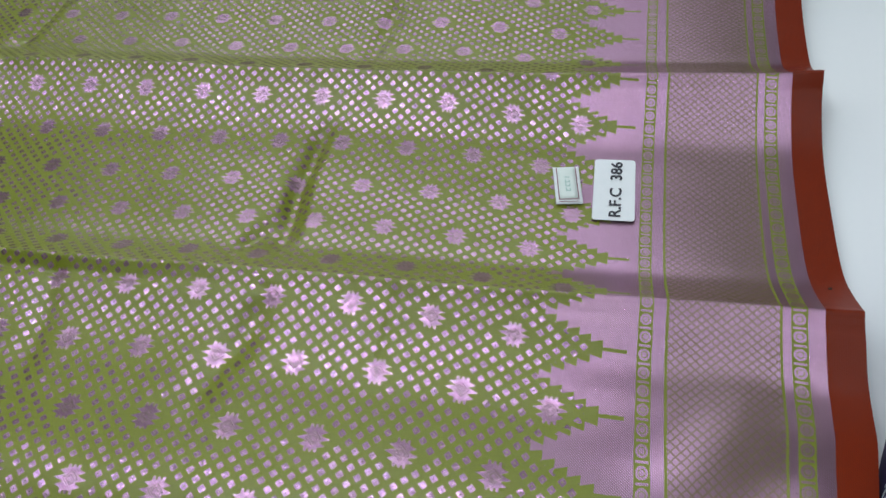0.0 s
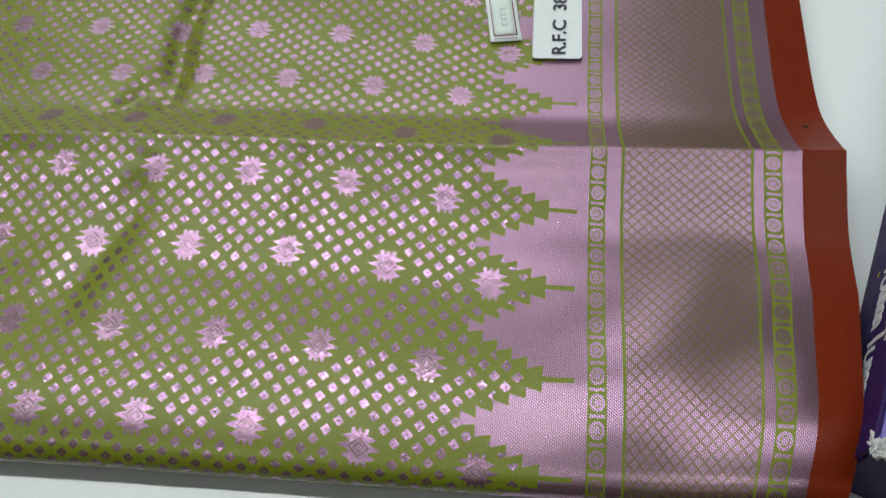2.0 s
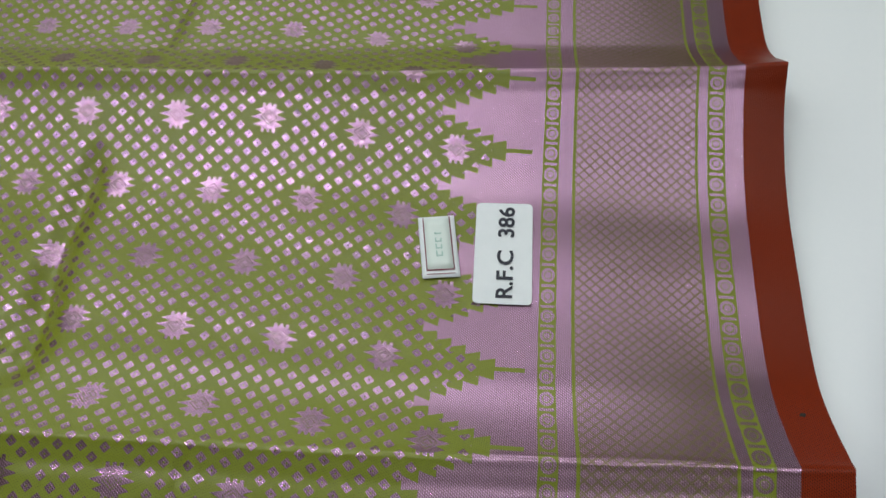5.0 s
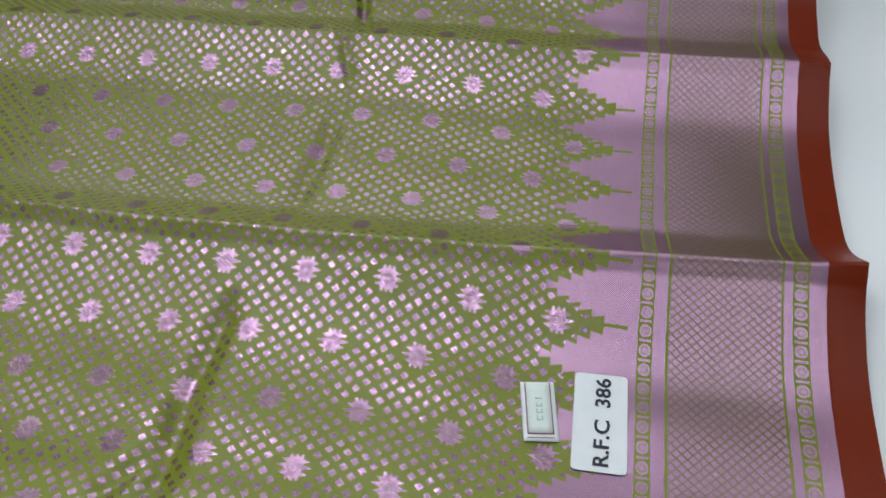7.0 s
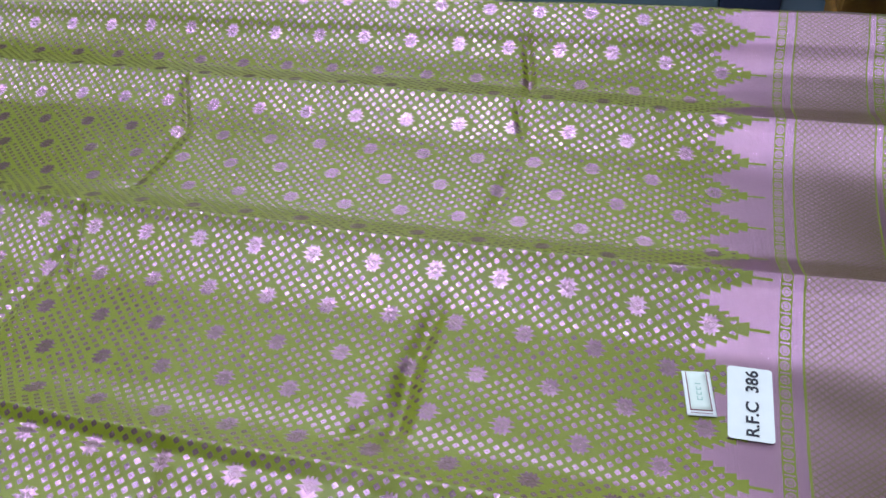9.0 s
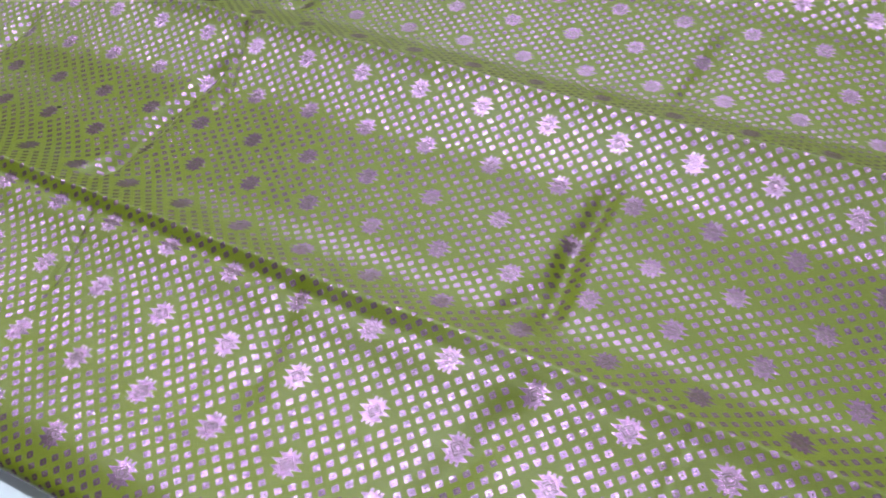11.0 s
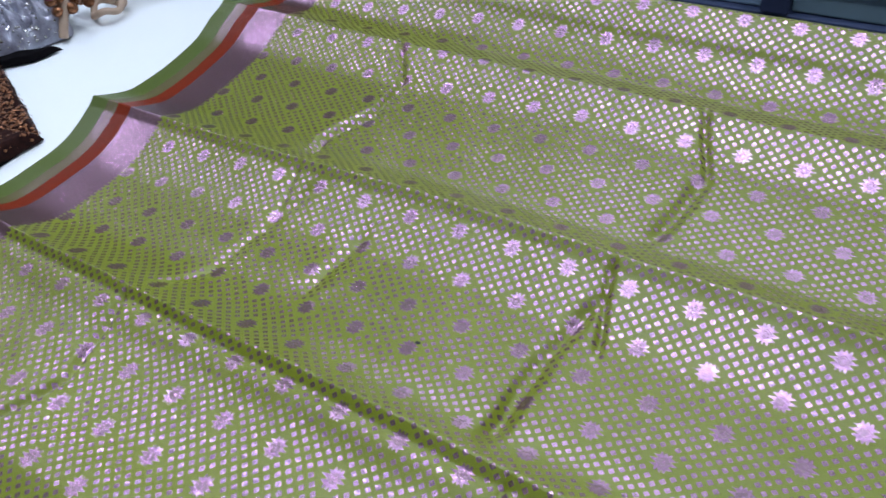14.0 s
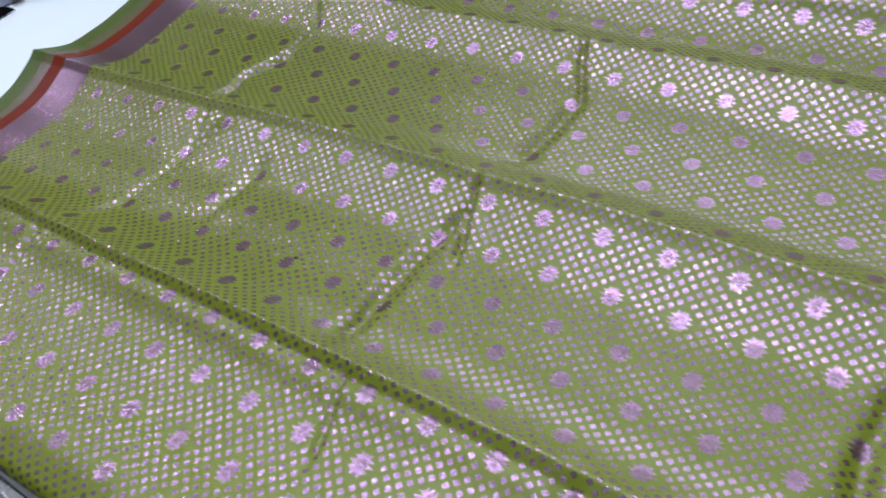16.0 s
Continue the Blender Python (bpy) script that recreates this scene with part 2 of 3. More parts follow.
TORN = plain("torn_card", (0.62, 0.62, 0.60), (0.40, 0.40, 0.42), rough=0.9, scale=220, grain=900, bump=0.6)
BLACK_CLOTH = plain("black_velvet", (0.004, 0.004, 0.005), (0.006, 0.005, 0.006), rough=0.95, scale=40, grain=900, Specular_IOR_Level=0.04)
COPPER = plain("copper_sequin", (0.36, 0.16, 0.07), (0.12, 0.05, 0.03), rough=0.30, metal=0.85, scale=300)
TRIM_BASE = plain("maroon_net", (0.030, 0.010, 0.007), (0.012, 0.006, 0.006), rough=0.9, scale=200, Specular_IOR_Level=0.1)
CITRON = plain("citron_satin", (0.34, 0.38, 0.10), (0.24, 0.28, 0.06), rough=0.38, scale=30)
CREAM = plain("cream_piping", (0.62, 0.58, 0.34), rough=0.5)
SILVER_NET = plain("silver_tissue", (0.58, 0.60, 0.70), (0.09, 0.07, 0.11), rough=0.35, metal=0.35, scale=34, grain=700, bump=0.6)
MAROON_NET = plain("mauve_tissue", (0.13, 0.06, 0.09), (0.06, 0.025, 0.04), rough=0.5, metal=0.2, scale=70, grain=700, bump=0.6)
SILVER = plain("silver_sequin", (0.75, 0.74, 0.70), rough=0.22, metal=1.0)
BEIGE = plain("beige_ribbon", (0.45, 0.33, 0.24), (0.36, 0.25, 0.17), rough=0.5, scale=60)
RUBY = plain("ruby_bead", (0.20, 0.005, 0.03), rough=0.15)


def chipped_material():
    n = Nodes("chipped_edge")
    v = n.coords("Object", (1, 2.2, 2.2))
    chip = n.gt(n.add(n.mul(n.noise(34, 5, v), 0.7), n.mul(n.noise(160, 3, v), 0.3)), 0.50)
    n.set(Base_Color=n.mix(chip, (0.74, 0.77, 0.78), n.mix(n.noise(240, 3), (0.44, 0.44, 0.43), (0.20, 0.18, 0.17))), Roughness=n.add(0.45, n.mul(chip, 0.4)))
    n.bump(n.sub(n.mul(n.noise(300, 3), 0.4), chip), 0.8, 0.0012)
    return n.mat


CHIPPED = chipped_material()


# ---- mesh helpers ----
def mesh_of(name, verts, faces, material, smooth=False):
    me = bpy.data.meshes.new(name)
    me.from_pydata([tuple(v) for v in verts], [], [tuple(f) for f in faces])
    me.materials.append(material)
    if smooth:
        me.polygons.foreach_set("use_smooth", [True] * len(me.polygons))
    me.update()
    return me


def part(name, bm, material, parent=None, label=""):
    """Links a bmesh or a mesh as one object under a thing or a part."""
    if isinstance(bm, bmesh.types.BMesh):
        me = bpy.data.meshes.new(name)
        bm.to_mesh(me)
        bm.free()
        me.materials.append(material)
    else:
        me = bm
    ob = new(name, me)
    ob.parent = parent
    if label:
        ob["label"] = label
    return ob


def box(x0, x1, y0, y1, z0, z1, bevel=0.0, segments=2):
    bm = bmesh.new()
    bmesh.ops.create_cube(bm, size=1)
    for v in bm.verts:
        v.co = ((x0 + x1) / 2 + v.co.x * (x1 - x0), (y0 + y1) / 2 + v.co.y * (y1 - y0), (z0 + z1) / 2 + v.co.z * (z1 - z0))
    if bevel:
        bmesh.ops.bevel(bm, geom=bm.edges[:], offset=bevel, segments=segments, affect="EDGES", profile=0.6)
    return bm


def grid_mesh(name, X, Y, Z, material, uv=None):
    """A sheet over arrays of equal shape, with smooth faces; uv: two arrays for the map 'weave'."""
    h, w = X.shape
    co = np.stack([X, Y, Z], -1).reshape(-1, 3)
    i = np.arange(h * w).reshape(h, w)
    quads = np.stack([i[:-1, :-1], i[:-1, 1:], i[1:, 1:], i[1:, :-1]], -1).reshape(-1, 4)
    me = bpy.data.meshes.new(name)
    me.vertices.add(len(co))
    me.vertices.foreach_set("co", co.astype(np.float32).ravel())
    me.loops.add(quads.size)
    me.loops.foreach_set("vertex_index", quads.astype(np.int32).ravel())
    me.polygons.add(len(quads))
    me.polygons.foreach_set("loop_start", np.arange(0, quads.size, 4, dtype=np.int32))
    me.polygons.foreach_set("use_smooth", np.ones(len(quads), bool))
    if uv is not None:
        layer = me.uv_layers.new(name="weave")
        t = np.stack([uv[0].ravel(), uv[1].ravel()], -1)[quads.ravel()]
        layer.data.foreach_set("uv", t.astype(np.float32).ravel())
    me.update(calc_edges=True)
    me.validate()
    me.materials.append(material)
    return me


def thicken(ob, t, rim=True):
    m = ob.modifiers.new("thickness", "SOLIDIFY")
    m.thickness, m.offset, m.use_rim = t, -1, rim
    return ob


def empty(name, at=(0, 0, 0)):
    ob = new(name)
    ob.location = at
    return ob


# ---- the room ----
TOP = -0.020     # height of the table's surface
GROUND = TOP - 0.75
tagged(part("floor", box(-3.2, 2.6, -2.8, NORTH, GROUND - 0.1, GROUND), FLOOR), "dark worn shop floor under the table", "floor", kind="structure")
tagged(part("ceiling", box(-3.2, 2.6, -2.8, NORTH, 2.0, 2.1), CEILING), "plain pale ceiling of the shop room", "ceiling", kind="structure")
for nm, b in (("wall_south", (-3.2, 2.6, -2.9, -2.8)), ("wall_west", (-3.3, -3.2, -2.8, NORTH)), ("wall_east", (2.6, 2.7, -2.8, NORTH))):
    tagged(part(nm, box(*b, GROUND, 2.0), WALL), "plain pale painted shop wall", "wall", kind="structure")
W0, W1, WZ0, WZ1 = -1.90, 0.30, 0.60, 1.60     # the window's opening
north = tagged(empty("wall_north", (0, NORTH, GROUND)), "pale painted shop wall with a wide window", "wall", kind="structure")
for b in ((-3.3, W0, GROUND, 2.1), (W1, 2.7, GROUND, 2.1), (W0, W1, GROUND, WZ0), (W0, W1, WZ1, 2.1)):
    ob = part("wall_section", box(b[0], b[1], NORTH, NORTH + 0.1, b[2], b[3]), WALL)
    ob.parent = north
    ob.matrix_parent_inverse = north.matrix_basis.inverted()

# ---- the table ----
table = tagged(empty("table", (0, 0, GROUND)), "white laminate table with a chipped front edge and navy frame", "table")


def onto(parent, ob):
    ob.parent = parent
    ob.matrix_parent_inverse = parent.matrix_basis.inverted()
    return ob


EDGE_Y, BACK_Y = -0.326, 0.375
tb = box(-2.0, 0.75, EDGE_Y + 0.010, BACK_Y, TOP - 0.025, TOP, 0.002)
onto(table, part("tabletop", tb, WHITE_TOP))
random.seed(4)
lip = bmesh.new()
vs = []
k = 340
for i in range(k + 1):
    xx = -2.0 + 2.75 * i / k
    j = noise.noise(Vector((xx * 26, 0.3, 0))) * 0.0022 + noise.noise(Vector((xx * 90, 5.3, 0))) * 0.0010
    dz = min(0, noise.noise(Vector((xx * 40, 9.1, 0)))) * 0.0022
    vs.append([lip.verts.new(c) for c in ((xx, EDGE_Y + 0.0095, TOP - 0.0006), (xx, EDGE_Y + 0.003 + j, TOP - 0.0012 + dz), (xx, EDGE_Y + j * 0.6, TOP - 0.006 + dz), (xx, EDGE_Y + j * 0.4, TOP - 0.024), (xx, EDGE_Y + 0.0095, TOP - 0.024))])
for a, b in zip(vs, vs[1:]):
    for q in range(4):
        lip.faces.new((a[q], a[q + 1], b[q + 1], b[q]))
lip.normal_update()
onto(table, part("edge_band", lip, CHIPPED, label="white edge band with chipped and worn paint"))
onto(table, part("apron", box(-1.95, 0.70, EDGE_Y - 0.018, EDGE_Y + 0.012, TOP - 0.085, TOP - 0.030, 0.003), NAVY, label="navy painted front rail"))
onto(table, part("lower_rail", box(-1.95, 0.70, EDGE_Y - 0.040, EDGE_Y - 0.010, TOP - 0.150, TOP - 0.105, 0.004), GREY, label="scuffed grey lower rail"))
onto(table, part("back_apron", box(-1.95, 0.70, BACK_Y - 0.03, BACK_Y - 0.008, TOP - 0.10, TOP - 0.026, 0.002), NAVY))
for lx in (-1.92, 0.64):
    for ly in (-0.33, 0.30):
        onto(table, part("leg", box(lx, lx + 0.05, ly, ly + 0.05, GROUND, TOP - 0.026, 0.003), NAVY))

# ---- the sari: one cloth laid in shallow pressed folds ----
CREASE_NEAR = ([-1.06, -0.95, -0.6, -0.2, 0.0, 0.15], [-0.163, -0.157, -0.153, -0.150, -0.148, -0.142])
CREASE_MID = ([-1.06, -0.96, -0.75, -0.64, -0.13, 0.0, 0.15], [0.010, 0.013, 0.018, 0.026, 0.029, 0.034, 0.042])
CREASE_FAR = ([-1.06, -0.64, 0.15], [0.203, 0.195, 0.193])
EDGE_NEAR = ([-1.06, -0.78, -0.49, -0.36, -0.15, 0.15], [-0.322, -0.3135, -0.2995, -0.2945, -0.2892, -0.285])
EDGE_FAR = ([-1.06, -0.5, 0.15], [0.296, 0.298, 0.305])
DIP_V = [0, 0.06, 0.12, 0.17, 0.21, 0.27, 0.36, 0.50, 0.62, 0.70, 0.76, 0.84, 0.93, 1.0]
DIP = [0, 0.33, 0.62, 0.82, 0.91, 0.96, 0.985, 0.985, 0.96, 0.90, 0.80, 0.58, 0.29, 0]


def smoothed(v, z, sigma=0.020, k=400):
    """The dip as a smooth curve that still meets the creases at a sharp angle."""
    t = np.linspace(-1, 2, 3 * k + 1)
    f = np.where(t < 0, 2 * z[0] - np.interp(-t, v, z), np.where(t > 1, 2 * z[-1] - np.interp(2 - t, v, z), np.interp(t, v, z)))
    g = np.exp(-0.5 * (np.arange(-60, 61) / (sigma * k)) ** 2)
    return t, np.convolve(f, g / g.sum(), "same")


DIP_T, DIP_Z = smoothed(DIP_V, DIP)
FRONT_V = [0, 0.05, 0.12, 0.22, 0.40, 0.55, 0.70, 0.76, 0.80, 0.85, 0.90, 0.96, 1.0]
FRONT_Z = [0.0022, 0.0037, 0.0050, 0.0041, 0.0012, 0.0000, 0.0003, 0.0010, 0.0021, 0.0040, 0.0060, 0.0083, 0.0098]
FRONT_T, FRONT = smoothed(FRONT_V, FRONT_Z, 0.022)
# wrinkles pressed across the folds: start, end, depth, half width
WRINKLES = [
    (-0.088, -0.150, -0.091, -0.198, 0.0008, 0.0010), (-0.172, -0.012, -0.177, -0.060, 0.0024, 0.0055), (-0.177, -0.060, -0.173, -0.122, 0.0030, 0.0065),
    (-0.199, -0.128, -0.183, -0.098, 0.0020, 0.0050), (-0.469, 0.024, -0.449, -0.042, 0.0026, 0.0022), (-0.466, -0.004, -0.478, -0.060, 0.0024, 0.0045),
    (-0.478, -0.060, -0.479, -0.136, 0.0034, 0.0055), (-0.658, -0.015, -0.664, -0.090, 0.0018, 0.0055), (-0.724, 0.004, -0.741, -0.040, 0.0010, 0.0045),
    (-0.741, -0.040, -0.748, -0.105, 0.0011, 0.0042), (-0.748, -0.105, -0.772, -0.140, 0.0010, 0.0040), (-0.753, 0.018, -0.742, -0.032, 0.0012, 0.0024),
    (-0.777, -0.157, -0.757, -0.233, 0.0026, 0.0026), (-0.757, -0.233, -0.782, -0.318, 0.0026, 0.0028), (-0.778, 0.205, -0.747, 0.160, 0.0026, 0.0028),
    (-0.747, 0.160, -0.747, 0.115, 0.0028, 0.0030), (-0.747, 0.115, -0.769, 0.067, 0.0030, 0.0045), (-0.769, 0.067, -0.760, 0.030, 0.0026, 0.0040),
    (-0.469, 0.198, -0.444, 0.140, 0.0026, 0.0024), (-0.444, 0.140, -0.457, 0.062, 0.0022, 0.0060), (-0.160, 0.198, -0.148, 0.160, 0.0015, 0.0030),
    (-0.168, 0.285, -0.150, 0.212, 0.0022, 0.0030), (-0.150, 0.130, -0.158, 0.055, 0.0014, 0.0060), (-0.449, -0.160, -0.434, -0.215, 0.0020, 0.0020),
    (-0.300, -0.150, -0.286, -0.225, 0.0012, 0.0060), (-0.160, -0.165, -0.185, -0.235, 0.0014, 0.0080)]


def sheet(x, y):
    """Height of the cloth over the plan, for arrays between its near and far fold."""
    c1, c0, cb = np.interp(x, *CREASE_NEAR), np.interp(x, *CREASE_MID), np.interp(x, *CREASE_FAR)
    en, ef = np.interp(x, *EDGE_NEAR), np.interp(x, *EDGE_FAR)

    def panel(lo, hi, z0, z1, depth):
        v = np.clip((y - lo) / (hi - lo), 0, 1)
        return z0 + (z1 - z0) * v - depth * np.interp(v, DIP_T, DIP_Z)

    z = panel(c1, c0, 0.0100, 0.0080, 0.0215)
    z = np.where(y < c1, np.interp(np.clip((y - en) / (c1 - en), 0, 1), FRONT_T, FRONT), z)
    z = np.where(y > c0, panel(c0, cb, 0.0080, 0.0155, 0.0185), z)
    v = np.clip((y - cb) / (ef - cb), 0, 1)
    z = np.where(y > cb, 0.0155 + 0.0285 * v ** 3 - 0.010 * np.sin(np.pi * np.minimum(v * 1.3, 1)) + 0.0009 * np.sin((y - cb) * 150), z)
    # a pressed bead on each crease, with a small hollow before it
    for c in (c1, c0, cb):
        z = z + 0.0006 * np.exp(-((y - c) / 0.0018) ** 2) - 0.0004 * np.exp(-((y - c + 0.0095) / 0.0028) ** 2)
    # towards the left the near crease hangs over like a lip
    z = z - 0.0019 * np.clip((-0.16 - x) / 0.16, 0, 1) * np.exp(-((y - c1 + 0.0090) / 0.0052) ** 2)
    # soft waves along the folds
    z = z + 0.0003 * np.sin(y * 125 + 2.2 * np.sin(x * 5.1 + 0.4) + x * 3) * (0.6 + 0.4 * np.sin(x * 11 + 2))
    z = z + 0.0011 * np.sin(x * 23 + y * 9) * np.sin(x * 7.3 + 1.1 - y * 14) + 0.0003 * np.sin(x * 61 + y * 30)
    # the near border climbs over the carton beside it
    z = z + 0.013 * np.exp(-((x - 0.125) / 0.045) ** 2 - ((y + 0.275) / 0.045) ** 2)
    # a slack diagonal swell in the near part of the wide border
    a, b = (x - 0.073) * 0.60 + (y + 0.232) * 0.80, (x - 0.073) * 0.80 - (y + 0.232) * 0.60
    z = z + 0.0044 * np.exp(-(b / 0.021) ** 2 - (a / 0.050) ** 2)
    z = z + 0.004 * np.exp(-((x - 0.15) / 0.02) ** 2) * np.exp(-((y - c0) / 0.012) ** 2)
    for x0, y0, x1, y1, depth, w in WRINKLES:
        w = w * 1.12
        dx, dy = x1 - x0, y1 - y0
        ln = math.hypot(dx, dy)
        a = ((x - x0) * dx + (y - y0) * dy) / ln
        b = ((x - x0) * dy - (y - y0) * dx) / ln + 0.0005 * np.sin(a * 110 + x0 * 50)
        fade = np.clip((a + 0.008) / 0.018, 0, 1) * np.clip((ln + 0.008 - a) / 0.018, 0, 1)
        z = z + fade * 2.1 * depth * (0.10 * np.exp(-((b + 2.2 * w) / (1.5 * w)) ** 2) - np.exp(-(b / w) ** 2) + 0.07 * np.exp(-((b - 2.2 * w) / (1.5 * w)) ** 2))
    return np.maximum(z, TOP + 0.0025)


ROW_Y = [-0.355, -0.317, -0.279, -0.2415, -0.200, -0.1635, -0.131, -0.0945, -0.062, -0.026, 0.010, 0.043, 0.072, 0.105, 0.137, 0.168, 0.203, 0.232, 0.266, 0.295, 0.320]
SKEW = ([-0.95, -0.9, -0.8, -0.7, -0.55, -0.09, -0.045, 0.0, 0.15], [-0.024, -0.019, -0.011, -0.006, -0.001, 0, -0.005, -0.011, -0.013])


def rows_of(x, y):
    return np.interp(y - np.interp(x, *SKEW), ROW_Y, np.arange(-10, 11))


def edge_shift(x, y):
    """The borders scallop a little from fold to fold; the near end of the red border is pushed in by the carton."""
    c1, c0 = np.interp(x, *CREASE_NEAR), np.interp(x, *CREASE_MID)
    w = np.clip((x - 0.05) / 0.1, 0, 1)
    s = -0.001 * w * np.abs(np.sin((y - c0) / 0.1755 * np.pi))
    s = s - w * 0.020 * np.clip((-0.205 - y) / 0.085, 0, 1) ** 1.3
    wl = np.clip((-0.85 - x) / 0.15, 0, 1)
    return s + wl * 0.006 * np.abs(np.sin((y - c1) / 0.17 * np.pi))


def cloth_piece(name, x0, x1, nx):
    xs = np.linspace(x0, x1, nx)
    t = np.linspace(0, 1, 400)
    en, ef = np.interp(xs, *EDGE_NEAR), np.interp(xs, *EDGE_FAR)
    X = np.repeat(xs[None, :], len(t), 0)
    Y = en[None, :] + (ef - en)[None, :] * t[:, None]
    Z = sheet(X, Y)
    V = rows_of(X, Y)
    # the folds at both ends roll down onto the table
    near_z, far_z = Z[0].copy(), Z[-1].copy()
    rolls = []
    for a in np.linspace(90, 12, 8):
        r = np.radians(a)
        rolls.append((en - 0.0085 * np.sin(r), near_z - 0.0085 * (1 - np.cos(r)), V[0] - 0.26 * r))
    low = rolls[0]
    drop = [(low[0] + 0.002, np.full(nx, TOP + 0.0012), low[2] - 0.3)]
    back = []
    for a in np.linspace(10, 90, 8):
        r = np.radians(a)
        back.append((ef + 0.012 * np.sin(r), far_z - 0.012 * (1 - np.cos(r)), V[-1] + 0.4 * r))
    end = [(ef + 0.014, np.full(nx, TOP + 0.0012), V[-1] + 1.8)]
    Y = np.vstack([[q[0] for q in drop + rolls], Y, [q[0] for q in back + end]])
    Z = np.vstack([[q[1] for q in drop + rolls], Z, [q[1] for q in back + end]])
    V = np.vstack([[q[2] for q in drop + rolls], V, [q[2] for q in back + end]])
    X = np.repeat(xs[None, :], len(Y), 0)
    return thicken(part(name, grid_mesh(name, X + edge_shift(X, Y), Y, Z, SARI, (X / P, V)), SARI), 0.0005, False)


sari = tagged(empty("sari", (0, 0, TOP)), "olive green silk sari with pink zari brocade, laid in pressed folds", "sari")
onto(sari, cloth_piece("left_border", -1.030, -0.930, 50))["label"] = "narrow pink border with a red stripe and green edge"
onto(sari, cloth_piece("body", -0.930, 0.040, 470))["label"] = "olive green silk woven with pink lozenges and stars"
onto(sari, cloth_piece("zari_border", 0.040, 0.1305, 62))["label"] = "wide mauve pink zari border with lattice and medallions"
onto(sari, cloth_piece("selvedge", 0.1305, 0.149, 16))["label"] = "rust red satin selvedge"


def speck(name, x, y, rx, ry, material, label):
    b = bmesh.new()
    bmesh.ops.create_icosphere(b, subdivisions=3, radius=1)
    h = float(sheet(np.array([x]), np.array([y]))[0])
    for v in b.verts:
        d = v.co.copy()
        v.co = Vector((x + d.x * rx, y + d.y * ry, h + d.z * 0.0005)) * 1.0
        v.co.x += 0.0005 * noise.noise(d * 2.5)
        v.co.y += 0.0005 * noise.noise(d * 2.5 + Vector((7, 3, 1)))
    onto(sari, part(name, b, material, None, label))


DARK = plain("dark_thread", (0.015, 0.014, 0.010), rough=0.8)
speck("pin_hole", 0.1390, -0.1190, 0.0011, 0.0009, DARK, "small dark pin hole in the selvedge")
speck("thread_tuft", -0.5590, -0.0893, 0.0020, 0.0012, DARK, "tiny dark thread tuft")


# ---- labels stuck on the cloth ----
def on_cloth(pts, lift):
    a = np.array([(q[0], q[1]) for q in pts])
    z = sheet(a[:, 0], a[:, 1])
    return [(q[0], q[1], h + lift + (q[2] if len(q) > 2 else 0)) for q, h in zip(pts, z)]


def patch(name, corners, material, lift, parent, thick=0.00025, nx=10, ny=16, label=""):
    """A paper patch that follows the cloth; corners: lower left, lower right, upper right, upper left."""
    c = [np.array(q) for q in corners]
    s, t = np.meshgrid(np.linspace(0, 1, nx), np.linspace(0, 1, ny))
    q = ((1 - s) * (1 - t))[..., None] * c[0] + (s * (1 - t))[..., None] * c[1] + (s * t)[..., None] * c[2] + ((1 - s) * t)[..., None] * c[3]
    zc = sheet(q[..., 0], q[..., 1])
    zc = 0.5 * zc + 0.5 * zc.mean(1, keepdims=True) + lift
    ob = part(name, grid_mesh(name, q[..., 0], q[..., 1], zc, material), material, parent, label)
    return thicken(ob, thick)


def text_mesh(words, size):
    cu = bpy.data.curves.new("letters", "FONT")
    cu.body, cu.size, cu.resolution_u = words, size, 3
    cu.offset = size * 0.022
    ob = bpy.data.objects.new("letters", cu)
    scene.collection.objects.link(ob)
    bpy.context.view_layer.update()
    me = bpy.data.meshes.new_from_object(ob.evaluated_get(bpy.context.evaluated_depsgraph_get()))
    bpy.data.objects.remove(ob)
    return me


code = tagged(empty("code_sticker", (0.024, -0.055, 0)), "white rounded sticker with black stamped letters on the sari", "sticker")
ST = [(0.0120, -0.0768), (0.0370, -0.0768), (0.0360, -0.0275), (0.0110, -0.0275)]


def rounded_patch(name, corners, radius, material, lift, parent):
    """A sticker with rounded corners that follows the cloth."""
    c = [Vector(q) for q in corners]
    ring = []
    for i in range(4):
        a, b, d = c[i], c[i - 1], c[(i + 1) % 4]
        u, v = (b - a).normalized(), (d - a).normalized()
        for k in range(6):
            g = math.radians(90 * k / 5)
            ring.append(a + u * radius * (1 - math.sin(g)) + v * radius * (1 - math.cos(g)))
    mid = sum(ring, Vector((0, 0))) / len(ring)
    pts, faces, m = [], [], len(ring)
    for s in (1.0, 0.8, 0.6, 0.4, 0.2):
        pts += [tuple(mid + (q - mid) * s) for q in ring]
    pts.append(tuple(mid))
    for r in range(4):
        faces += [(r * m + i, r * m + (i + 1) % m, (r + 1) * m + (i + 1) % m, (r + 1) * m + i) for i in range(m)]
    faces += [(4 * m + i, 4 * m + (i + 1) % m, 5 * m) for i in range(m)]
    return thicken(part(name, mesh_of(name, on_cloth(pts, lift), faces, material), material, parent), 0.0003)


onto(code, rounded_patch("paper", ST, 0.0022, PAPER, 0.0016, None))
letters = text_mesh("R.F.C  386", 0.0098)
xs = [v.co.x for v in letters.vertices]
wide = max(xs) - min(xs)
for v in letters.vertices:
    a, b = (v.co.x - min(xs)) / wide * 0.0445, v.co.y
    px, py = 0.0285 - b + a * -0.01, -0.0742 + a
    v.co = on_cloth([(px, py)], 0.0020)[0]
letters.materials.clear()
letters.materials.append(INK)
onto(code, part("lettering", letters, INK, None, "black stamped letters and digits"))

